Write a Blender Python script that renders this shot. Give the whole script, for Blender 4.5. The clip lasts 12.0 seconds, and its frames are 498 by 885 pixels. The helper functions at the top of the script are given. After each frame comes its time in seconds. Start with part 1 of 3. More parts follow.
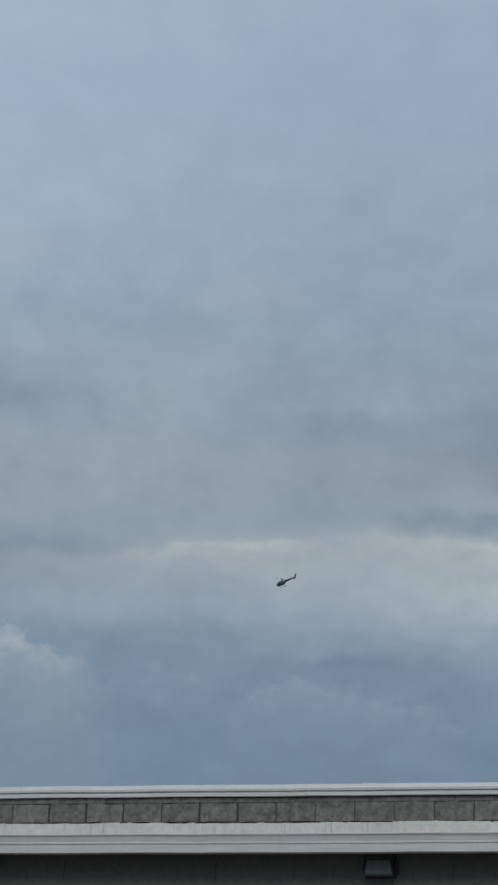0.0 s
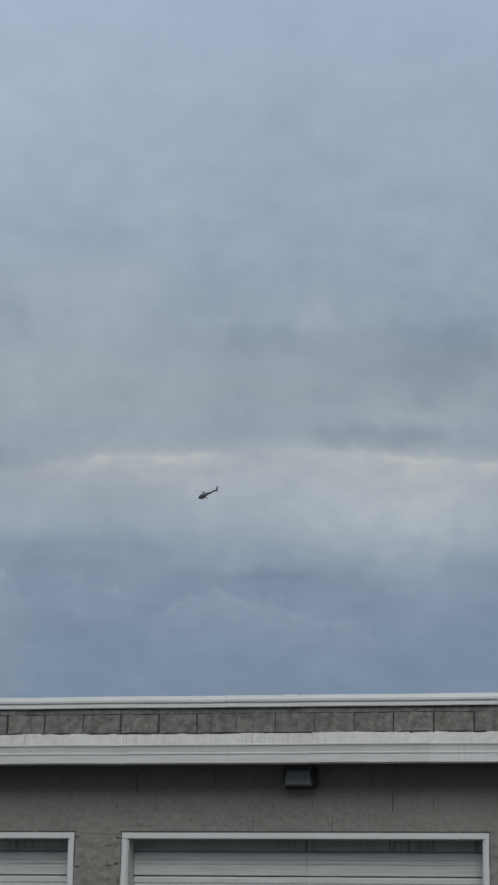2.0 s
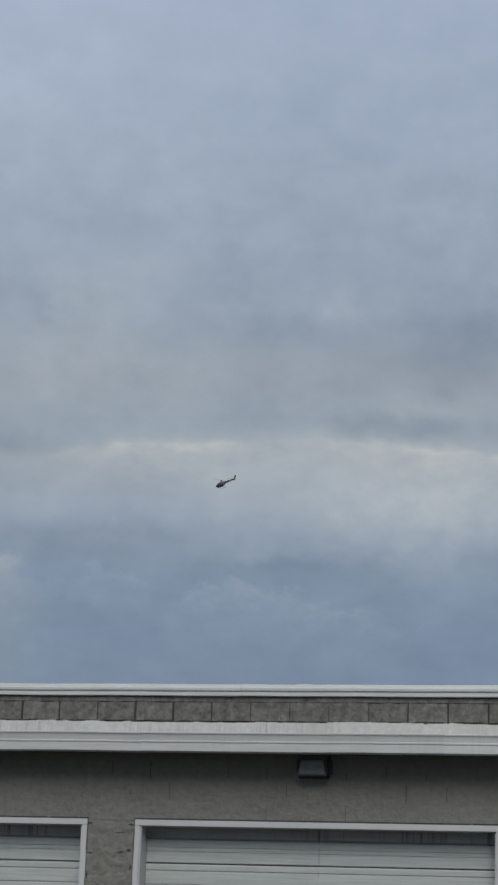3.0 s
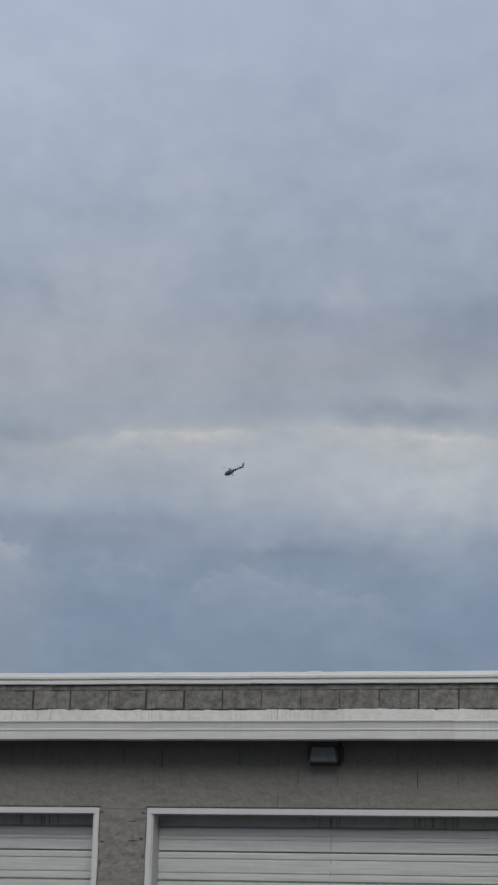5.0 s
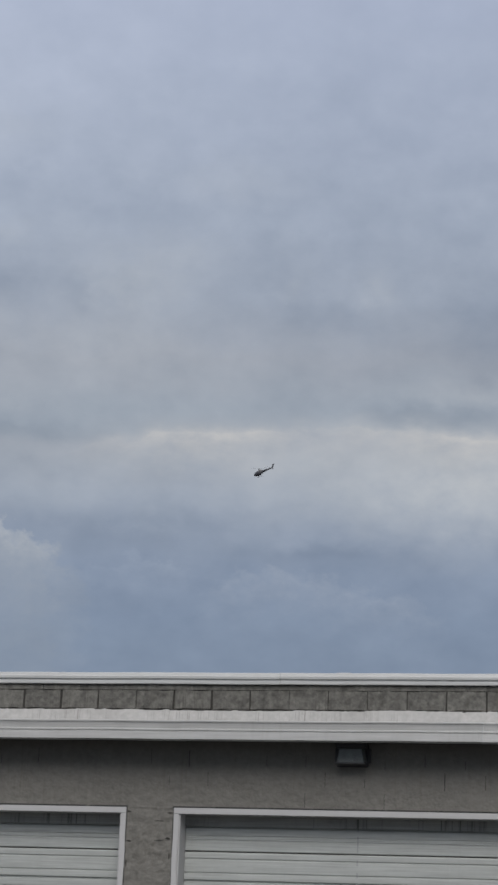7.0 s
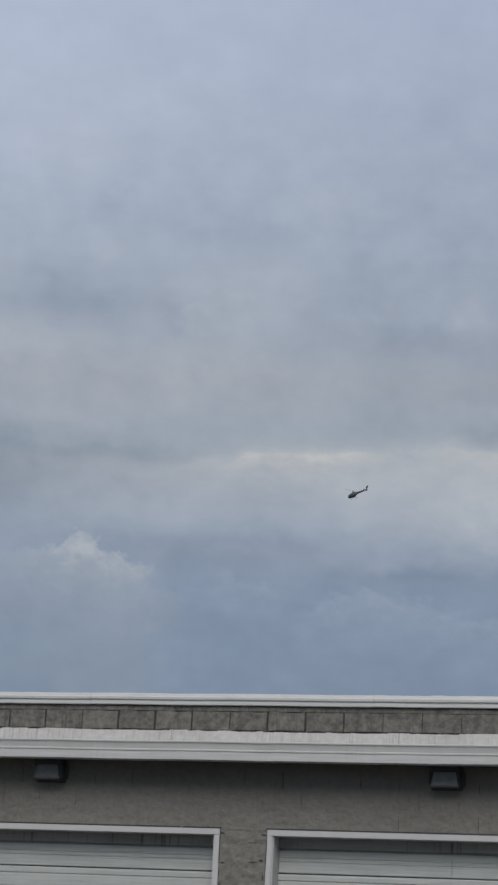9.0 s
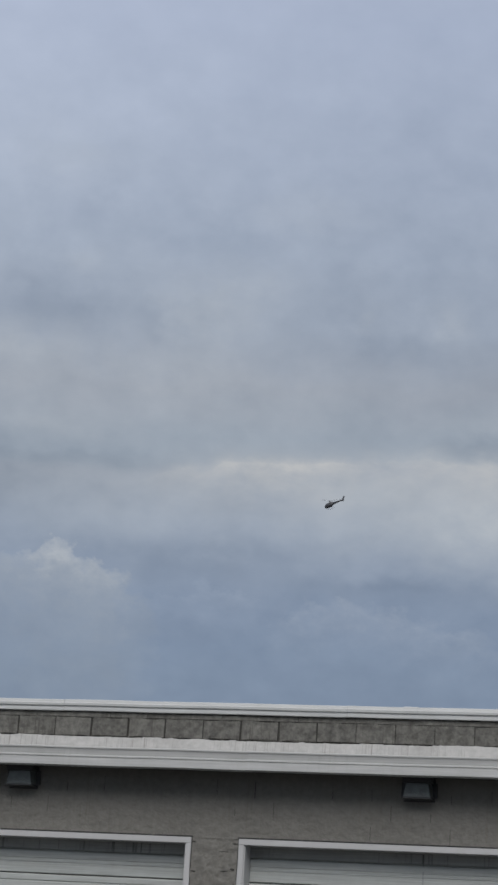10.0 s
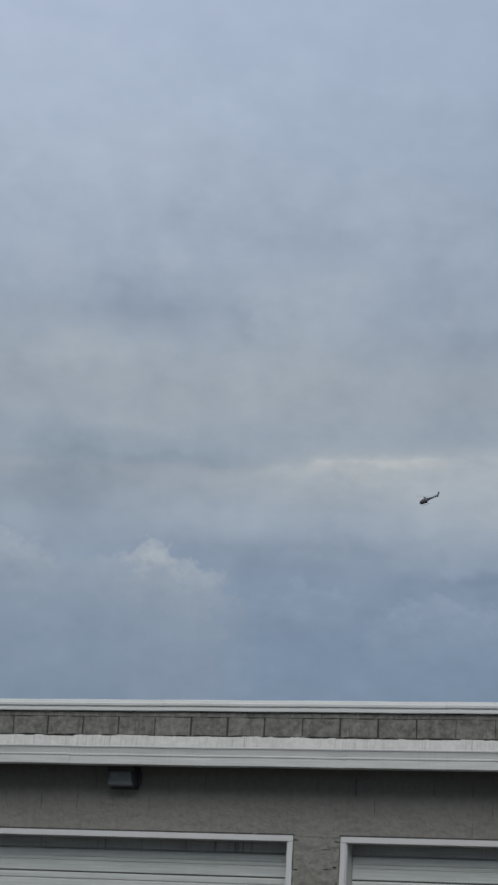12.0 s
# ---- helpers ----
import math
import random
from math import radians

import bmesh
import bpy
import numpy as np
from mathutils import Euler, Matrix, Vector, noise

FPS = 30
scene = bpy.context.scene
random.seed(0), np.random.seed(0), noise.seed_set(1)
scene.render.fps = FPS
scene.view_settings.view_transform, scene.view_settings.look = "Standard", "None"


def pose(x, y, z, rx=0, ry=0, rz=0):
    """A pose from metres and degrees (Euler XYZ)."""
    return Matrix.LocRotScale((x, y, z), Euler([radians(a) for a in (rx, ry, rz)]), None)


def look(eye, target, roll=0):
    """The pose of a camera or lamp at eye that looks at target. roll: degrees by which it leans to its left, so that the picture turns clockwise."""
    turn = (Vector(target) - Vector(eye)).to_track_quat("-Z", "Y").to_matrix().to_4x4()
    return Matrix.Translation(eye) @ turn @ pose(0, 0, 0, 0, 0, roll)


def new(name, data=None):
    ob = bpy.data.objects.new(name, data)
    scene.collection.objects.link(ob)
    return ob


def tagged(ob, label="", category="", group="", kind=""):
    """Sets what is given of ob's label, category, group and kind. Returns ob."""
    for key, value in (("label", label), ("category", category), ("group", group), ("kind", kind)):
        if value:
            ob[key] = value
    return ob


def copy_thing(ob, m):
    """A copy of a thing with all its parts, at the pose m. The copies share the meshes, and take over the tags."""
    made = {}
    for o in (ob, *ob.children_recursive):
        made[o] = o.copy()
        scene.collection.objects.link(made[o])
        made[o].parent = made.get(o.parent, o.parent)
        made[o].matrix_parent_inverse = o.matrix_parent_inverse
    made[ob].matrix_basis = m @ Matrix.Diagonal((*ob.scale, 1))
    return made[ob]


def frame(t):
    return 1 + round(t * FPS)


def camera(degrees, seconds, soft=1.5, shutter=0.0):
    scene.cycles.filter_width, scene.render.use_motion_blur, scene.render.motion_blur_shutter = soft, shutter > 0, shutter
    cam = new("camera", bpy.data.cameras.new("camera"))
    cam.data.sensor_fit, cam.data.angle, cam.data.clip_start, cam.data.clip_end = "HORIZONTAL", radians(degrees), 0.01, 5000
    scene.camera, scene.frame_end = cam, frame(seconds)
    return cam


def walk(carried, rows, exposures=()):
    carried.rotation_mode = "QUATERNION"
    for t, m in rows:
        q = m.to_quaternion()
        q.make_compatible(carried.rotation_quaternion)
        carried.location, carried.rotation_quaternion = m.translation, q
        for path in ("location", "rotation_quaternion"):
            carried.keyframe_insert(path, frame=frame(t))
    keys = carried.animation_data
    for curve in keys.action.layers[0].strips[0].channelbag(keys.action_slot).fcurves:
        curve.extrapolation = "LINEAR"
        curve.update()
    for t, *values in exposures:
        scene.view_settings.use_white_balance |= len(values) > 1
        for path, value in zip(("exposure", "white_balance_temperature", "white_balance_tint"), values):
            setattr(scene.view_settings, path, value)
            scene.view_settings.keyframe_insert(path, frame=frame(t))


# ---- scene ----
cam = camera(12.583, 12.0, soft=2.8)

# ---- the camera: hand-held, standing on the yard, turning after the helicopter ----
EYE = Vector((7.331, -22.504, 1.6))
TURNS = [
    (0, 14.161, 17.393, 1.672),
    (0.3, 14.179, 17.130, 1.837),
    (0.5, 14.188, 16.612, 1.949),
    (0.8, 13.414, 16.471, 1.755),
    (1, 12.802, 15.821, 1.627),
    (1.3, 12.212, 15.464, 1.274),
    (1.5, 12.091, 15.518, 1.020),
    (1.8, 12.113, 15.376, 1.167),
    (2, 12.045, 15.238, 1.291),
    (2.3, 12.121, 15.525, 1.632),
    (2.5, 12.314, 15.349, 1.865),
    (2.8, 12.359, 15.063, 2.097),
    (3, 12.518, 14.948, 2.231),
    (4.8, 12.852, 14.557, 1.748),
    (5, 12.717, 14.631, 1.688),
    (5.2, 12.387, 14.703, 1.769),
    (5.5, 12.211, 14.804, 1.942),
    (5.7, 12.486, 14.483, 2.279),
    (6, 12.807, 14.353, 2.757),
    (6.3, 13.293, 13.943, 2.355),
    (6.5, 13.551, 14.311, 2.081),
    (6.8, 13.851, 14.494, 2.229),
    (7, 13.499, 14.623, 2.351),
    (7.2, 13.392, 14.399, 2.822),
    (8.8, 15.897, 14.558, 3.178),
    (9, 15.989, 15.062, 3.065),
    (9.2, 16.203, 14.945, 3.160),
    (9.5, 16.963, 14.103, 3.302),
    (9.7, 16.743, 14.708, 3.569),
    (10, 15.409, 15.317, 3.761),
    (10.2, 15.213, 15.525, 3.736),
    (10.5, 15.041, 15.653, 3.635),
    (10.8, 15.641, 15.547, 3.496),
    (11, 16.402, 15.383, 3.435),
    (11.3, 16.911, 15.529, 3.389),
    (11.5, 16.929, 15.433, 3.256),
    (11.7, 17.096, 14.885, 3.191),
    (12, 17.860, 15.133, 3.226)
]


def aim(pan, tilt, roll):
    p, t = radians(pan), radians(tilt)
    return look(EYE, EYE + 20 * Vector((-math.sin(p) * math.cos(t), math.cos(p) * math.cos(t), math.sin(t))), roll)


walk(cam, [(t, aim(p, e, r)) for t, p, e, r in TURNS],
     exposures=[(0, -0.13, 6130, 4), (0.8, -0.12, 6170, 4), (1.3, -0.04, 6330, 7), (3, -0.03, 6350, 8), (4.8, 0.03, 6480, 11),
                (7, 0.05, 6530, 12), (9, 0.03, 6470, 11), (10, 0.03, 6440, 11), (10.6, -0.02, 6300, 7), (12, 0.0, 6330, 8)])


# ---- sky and light ----
def lin(r, g, b):
    return tuple(((c / 255 + 0.055) / 1.055) ** 2.4 if c > 10 else c / 255 / 12.92 for c in (r, g, b)) + (1.0,)


class Nodes:
    """A thin wrapper to write node trees in few lines."""

    def __init__(self, tree):
        self.tree, self.nodes = tree, tree.nodes
        tree.nodes.clear()

    def add(self, kind, sockets=None, **props):
        n = self.nodes.new(kind)
        for k, v in props.items():
            setattr(n, k, v)
        for k, v in (sockets or {}).items():
            self.put(n.inputs[k], v)
        return n

    def put(self, socket, v):
        if isinstance(v, bpy.types.NodeSocket):
            self.tree.links.new(v, socket)
        else:
            socket.default_value = v

    def math(self, op, a, b=0.0, c=0.0, clamp=False):
        n = self.add("ShaderNodeMath", operation=op, use_clamp=clamp)
        for i, v in enumerate((a, b, c)):
            self.put(n.inputs[i], v)
        return n.outputs[0]

    def xyz(self, x, y, z):
        return self.add("ShaderNodeCombineXYZ", {0: x, 1: y, 2: z}).outputs[0]

    def noise(self, vector, scale, detail=4.0, rough=0.55, distort=0.0):
        n = self.add("ShaderNodeTexNoise", {"Vector": vector, "Scale": scale, "Detail": detail, "Roughness": rough, "Distortion": distort})
        return n.outputs["Fac"]

    def ramp(self, fac, stops, interpolation="LINEAR"):
        n = self.add("ShaderNodeValToRGB", {"Fac": fac})
        r = n.color_ramp
        r.interpolation = interpolation
        while len(r.elements) < len(stops):
            r.elements.new(0.5)
        for e, (p, c) in zip(r.elements, stops):
            e.position, e.color = p, c if len(c) == 4 else (*c, 1)
        return n.outputs["Color"]

    def span(self, v, a, b, c=0.0, d=1.0):
        return self.add("ShaderNodeMapRange", {"Value": v, "From Min": a, "From Max": b, "To Min": c, "To Max": d}, clamp=True).outputs[0]

    def mix(self, fac, a, b, blend="MIX"):
        n = self.add("ShaderNodeMix", data_type="RGBA", blend_type=blend)
        self.put(n.inputs["Factor"], fac)
        self.put(n.inputs["A"], a)
        self.put(n.inputs["B"], b)
        return n.outputs["Result"]


SUN_ELEVATION, SUN_AZIMUTH = 40.0, 12.0   # degrees; the azimuth from straight behind the eye towards +x

# cloud masses of the deck: degrees right of north, elevation, half width, half height, how much lighter
LIGHT = [(-16.7, 18.5, 1.5, 0.9, 0.13), (-15.4, 19.4, 1.2, 0.5, 0.07), (-17.2, 17.0, 1.8, 0.5, 0.07), (-10.3, 18.65, 0.5, 0.45, 0.1), (-12.4, 18.55, 0.35, 0.3, 0.05),
         (-14.2, 21.2, 1.6, 0.6, 0.06), (-8.2, 13.5, 2.6, 1.1, 0.26), (-11.5, 13.9, 2.5, 0.7, 0.1), (-22.4, 17.3, 2.0, 0.6, 0.13), (-20.6, 15.5, 1.6, 0.35, 0.06),
         (-20.2, 19.6, 0.7, 0.35, 0.07), (-23.4, 19.4, 0.8, 0.5, 0.06), (-20.8, 22.2, 1.3, 0.7, 0.06), (-7.9, 16.0, 1.9, 0.28, 0.12), (-13.0, 14.3, 3.2, 0.3, 0.06), (-20.0, 16.4, 3.6, 1.2, 0.05), (-15.5, 16.4, 2.6, 1.0, 0.035), (-6.9, 14.1, 1.3, 0.6, 0.12)]
DARK = [(-16.6, 20.45, 1.0, 0.45, -0.06), (-12.6, 17.95, 0.9, 0.55, -0.045), (-11.1, 18.0, 0.8, 0.55, -0.04), (-6.9, 17.7, 2.2, 1.2, -0.15), (-12.0, 20.9, 1.0, 0.4, -0.04),
        (-21.5, 18.45, 1.1, 0.5, -0.08), (-20.1, 18.3, 0.7, 0.45, -0.07), (-18.3, 18.35, 0.8, 0.45, -0.08), (-17.9, 17.8, 0.5, 0.3, -0.05), (-19.9, 21.0, 0.9, 0.4, -0.07),
        (-8.7, 15.4, 1.7, 0.26, -0.12), (-22.6, 13.9, 2.3, 0.8, -0.15), (-19.6, 14.55, 2.2, 0.22, -0.055), (-16.6, 12.2, 2.6, 0.45, -0.08), (-11.6, 11.75, 2.2, 0.25, -0.09),
        (-13.3, 19.4, 0.8, 0.5, -0.04), (-17.0, 10.6, 1.2, 0.5, -0.06)]
# banks with a crisp upper edge: degrees right of north, elevation of the edge, share of cover
LOW_BANK = [(-14.9, 10.4, 0.0), (-14.2, 10.92, 0.45), (-13.5, 11.3, 0.9), (-12.8, 11.46, 1.0), (-12.05, 11.41, 0.9), (-11.3, 11.17, 0.85), (-10.3, 11.03, 0.9),
            (-9.5, 10.83, 0.8), (-8.8, 10.56, 0.45), (-7.9, 10.2, 0.0)]
LENS_BANK = [(-18.0, 11.0, 0.0), (-17.15, 11.41, 0.7), (-16.14, 11.56, 1.0), (-15.2, 11.5, 0.8), (-14.5, 11.1, 0.0)]
HEAP = [(-25.2, 12.6, 0.75), (-24.1, 12.5, 0.8), (-23.2, 12.1, 0.75), (-22.4, 11.98, 0.7), (-21.7, 11.86, 0.65), (-21.0, 11.94, 0.75), (-20.42, 12.26, 0.95), (-20.07, 12.5, 1.0),
        (-19.7, 12.38, 1.0), (-19.46, 12.11, 0.95), (-18.94, 11.93, 0.95), (-18.5, 11.67, 0.85), (-18.1, 11.35, 0.5), (-17.3, 10.9, 0.0)]
CROWN = [(-25.2, 12.6, 0.3), (-24.1, 12.55, 0.5), (-23.3, 12.15, 0.4), (-22.3, 11.98, 0.05), (-21.2, 11.92, 0.2), (-20.42, 12.26, 0.75), (-20.07, 12.48, 1.0), (-19.7, 12.36, 0.85), (-19.3, 12.06, 0.6),
         (-18.8, 11.88, 0.35), (-18.3, 11.5, 0.0)]
# the sunlit upper rim of the low bank: degrees right of north, elevation, brightness
RIM = [(-26, 13.9, 0.0), (-18.6, 14.15, 0.05), (-16.8, 14.48, 0.4), (-15.6, 14.73, 0.85), (-14.1, 14.86, 1.0), (-12.8, 14.93, 0.75), (-11.6, 15.0, 0.6),
       (-10.4, 15.04, 0.6), (-9.5, 15.02, 0.75), (-8.4, 14.98, 1.0), (-7.3, 14.84, 1.0), (-6.2, 14.75, 0.9), (-2, 14.4, 0.2)]


def build_sky():
    world = bpy.data.worlds.new("overcast_sky")
    scene.world = world
    world.use_nodes = True
    n = Nodes(world.node_tree)
    way = n.add("ShaderNodeTexCoord").outputs["Generated"]
    s = n.add("ShaderNodeSeparateXYZ", {0: way})
    x, y, z = s.outputs
    deg = 180 / math.pi
    az = n.math("MULTIPLY", n.math("ARCTAN2", x, y), deg)            # degrees to the right of north
    el = n.math("MULTIPLY", n.math("ARCSINE", z), deg)
    here = n.xyz(az, el, 0.0)

    def field(sx, sy, seed, detail=3.0, rough=0.5):
        return n.math("SUBTRACT", n.noise(n.xyz(n.math("MULTIPLY", az, sx), n.math("MULTIPLY", el, sy), seed), 1.0, detail, rough), 0.5)

    puffs = field(0.62, 0.78, 3.7, 5.0, 0.55)
    fine = field(1.1, 1.5, 9.1, 4.0, 0.5)
    streak = field(0.22, 1.15, 14.3, 3.0, 0.5)
    curl_a, curl_e = field(0.6, 0.8, 21.0, 4.0, 0.55), field(0.5, 0.8, 33.0, 4.0, 0.55)
    bent = n.xyz(n.math("ADD", az, n.math("ADD", n.math("MULTIPLY", curl_a, 1.7), n.math("MULTIPLY", fine, 0.7))), n.math("ADD", el, n.math("MULTIPLY_ADD", curl_e, 1.0, n.math("MULTIPLY", fine, 0.5))), 0.0)
    # the rim's height and brightness along the horizon
    along = n.span(az, -26, -2)
    rim = n.ramp(along, [((a + 26) / 24, ((e - 13) / 3,) * 3) for a, e, k in RIM], "EASE")
    rim_e = n.math("ADD", n.math("MULTIPLY", rim, 3.0), 13.0)
    rim_k = n.ramp(along, [((a + 26) / 24, (k,) * 3) for a, e, k in RIM], "EASE")
    # the deck's colour by elevation, bent gently by the clouds
    near = n.math("EXPONENT", n.math("MULTIPLY", n.math("ABSOLUTE", n.math("SUBTRACT", el, 14.8)), -0.9))
    level = n.math("SUBTRACT", el, n.math("MULTIPLY", n.math("SUBTRACT", rim_e, 14.8), near))
    far = n.math("SUBTRACT", 1.0, n.math("MULTIPLY", near, 0.85))
    level = n.math("ADD", level, n.math("MULTIPLY", n.math("ADD", n.math("MULTIPLY", curl_e, 1.7), n.math("MULTIPLY", streak, 0.5)), far))
    stops = [(0, (140, 150, 164)), (8.5, (121, 136, 156)), (10.2, (123, 138, 159)), (11.2, (128, 142, 162)), (12.2, (138, 150, 167)),
             (13.3, (150, 160, 173)), (14.3, (154, 162, 172)), (14.75, (157, 164, 173)), (14.95, (152, 161, 171)), (15.5, (150, 160, 171)),
             (16.6, (153, 160, 170)), (18.2, (152, 162, 176)), (20.2, (154, 165, 181)), (23, (160, 171, 189)), (26, (165, 176, 196)),
             (30, (170, 181, 200)), (40, (190, 195, 205))]
    deck = n.ramp(n.math("DIVIDE", level, 40.0), [(e / 40, lin(*c)) for e, c in stops])
    # mottling and the separate masses
    light = n.math("ADD", n.math("ADD", n.math("MULTIPLY", puffs, 0.3), n.math("MULTIPLY", fine, 0.16)), n.math("MULTIPLY", streak, 0.06))
    light = n.math("MULTIPLY_ADD", n.math("MULTIPLY", n.span(az, -11, -24), n.span(el, 18, 24)), 0.3, light)   # brighter aloft to the north-west
    cream = 0.0
    for a, e, w, h, k in LIGHT + DARK:
        off = n.add("ShaderNodeVectorMath", {0: bent, 1: (a, e, 0.0)}, operation="SUBTRACT").outputs[0]
        off = n.add("ShaderNodeVectorMath", {0: off, 1: (1 / w, 1 / h, 0.0)}, operation="MULTIPLY").outputs[0]
        r2 = n.add("ShaderNodeVectorMath", {0: off, 1: off}, operation="DOT_PRODUCT").outputs["Value"]
        mass = n.math("EXPONENT", n.math("MULTIPLY", r2, -1.0))
        if k > 0:
            cream = n.math("MULTIPLY_ADD", mass, k * 1.9, cream)
        else:
            light = n.math("MULTIPLY_ADD", mass, k * 1.35, light)
    drop = n.math("SUBTRACT", n.math("ADD", el, n.math("ADD", n.math("MULTIPLY", fine, 0.5), n.math("MULTIPLY", curl_e, 0.4))), rim_e)
    steep = n.span(drop, -0.06, 0.06, 1.7, 6.0)
    glow = n.math("EXPONENT", n.math("MULTIPLY", n.math("ABSOLUTE", drop), n.math("MULTIPLY", steep, -1.0)))
    light = n.math("MULTIPLY", light, n.span(el, 20.5, 25.5, 1.0, 0.45))     # the high deck is smoother
    deck = n.mix(1.0, deck, n.xyz(*[n.math("MULTIPLY_ADD", light, k, 1.0) for k in (1.12, 1.0, 0.84)]), "MULTIPLY")
    billow = n.math("MULTIPLY_ADD", field(1.5, 2.1, 41.0, 4.0, 0.55), 1.5, 1.0)
    cream = n.math("MAXIMUM", n.math("MULTIPLY", cream, billow), 0.0)
    deck = n.mix(n.math("MINIMUM", cream, 0.8), deck, lin(186, 191, 194))
    deck = n.mix(n.math("MULTIPLY", n.math("MULTIPLY", glow, rim_k), n.math("MULTIPLY_ADD", field(0.7, 1.3, 71.0, 5.0, 0.6), 2.2, 0.58), clamp=True), deck, lin(198, 197, 193))
    # the low banks and the heap of cumulus, ragged along their upper edges
    ragged = n.math("ADD", n.math("MULTIPLY", field(1.5, 1.9, 52.0, 6.0, 0.62), 1.5), n.math("MULTIPLY", fine, 0.3))
    az_r = n.math("MULTIPLY_ADD", field(1.1, 1.6, 57.0, 5.0, 0.6), 2.2, az)
    grainy = n.math("MULTIPLY_ADD", field(1.6, 2.2, 61.0, 5.0, 0.6), 3.2, 1.0)

    def bank(deck, edge, colour, share, fade, soft, mottle=1.0):
        a0, a1 = edge[0][0], edge[-1][0]
        e0 = min(e for a, e, k in edge)
        place = n.span(az_r, a0, a1)
        top = n.math("MULTIPLY_ADD", n.ramp(place, [((a - a0) / (a1 - a0), ((e - e0) / 3,) * 3) for a, e, k in edge], "B_SPLINE"), 3.0, e0)
        cover = n.ramp(place, [((a - a0) / (a1 - a0), (k,) * 3) for a, e, k in edge], "EASE")
        below = n.math("SUBTRACT", top, n.math("ADD", el, ragged))
        body = n.math("MULTIPLY", n.span(below, -soft * 0.4, soft), n.math("EXPONENT", n.math("MULTIPLY", n.math("MAXIMUM", below, 0.0), -1.0 / fade)))
        fac = n.math("MULTIPLY", n.math("MULTIPLY", n.math("MULTIPLY", body, cover), n.math("MULTIPLY_ADD", n.math("SUBTRACT", grainy, 1.0), mottle, 1.0)), share, clamp=True)
        return n.mix(fac, deck, lin(*colour))

    deck = bank(deck, LENS_BANK, (146, 158, 175), 0.5, 0.45, 0.16)
    deck = bank(deck, LOW_BANK, (152, 162, 176), 0.52, 0.65, 0.24)
    deck = bank(deck, HEAP, (150, 158, 167), 0.64, 3.2, 0.3, 0.35)
    deck = bank(deck, CROWN, (196, 199, 200), 0.7, 0.36, 0.26)
    # the deck brightens and turns neutral towards the zenith
    up = n.span(el, 30, 75)
    deck = n.mix(up, deck, lin(214, 213, 210))
    clouds = n.add("ShaderNodeBackground", {"Color": deck, "Strength": n.math("MULTIPLY_ADD", up, 0.35, 1.0)})
    sky = n.add("ShaderNodeTexSky", sky_type="NISHITA", sun_disc=False, sun_elevation=radians(SUN_ELEVATION),
                sun_rotation=radians(180 - SUN_AZIMUTH), air_density=1.2, dust_density=2.0)
    clear = n.add("ShaderNodeBackground", {"Color": sky.outputs[0], "Strength": 0.1})
    mixed = n.add("ShaderNodeMixShader", {0: 0.96, 1: clear.outputs[0], 2: clouds.outputs[0]})
    n.add("ShaderNodeOutputWorld", {"Surface": mixed.outputs[0]})


build_sky()

sun = new("sun", bpy.data.lights.new("sun", "SUN"))
sun.data.energy, sun.data.angle, sun.data.color = 1.78, radians(34), (1.0, 0.975, 0.94)
sun.matrix_world = look((0, 0, 40), Vector((0, 0, 40)) - Vector((math.sin(radians(SUN_AZIMUTH)) * math.cos(radians(SUN_ELEVATION)),
                        -math.cos(radians(SUN_AZIMUTH)) * math.cos(radians(SUN_ELEVATION)), math.sin(radians(SUN_ELEVATION)))))


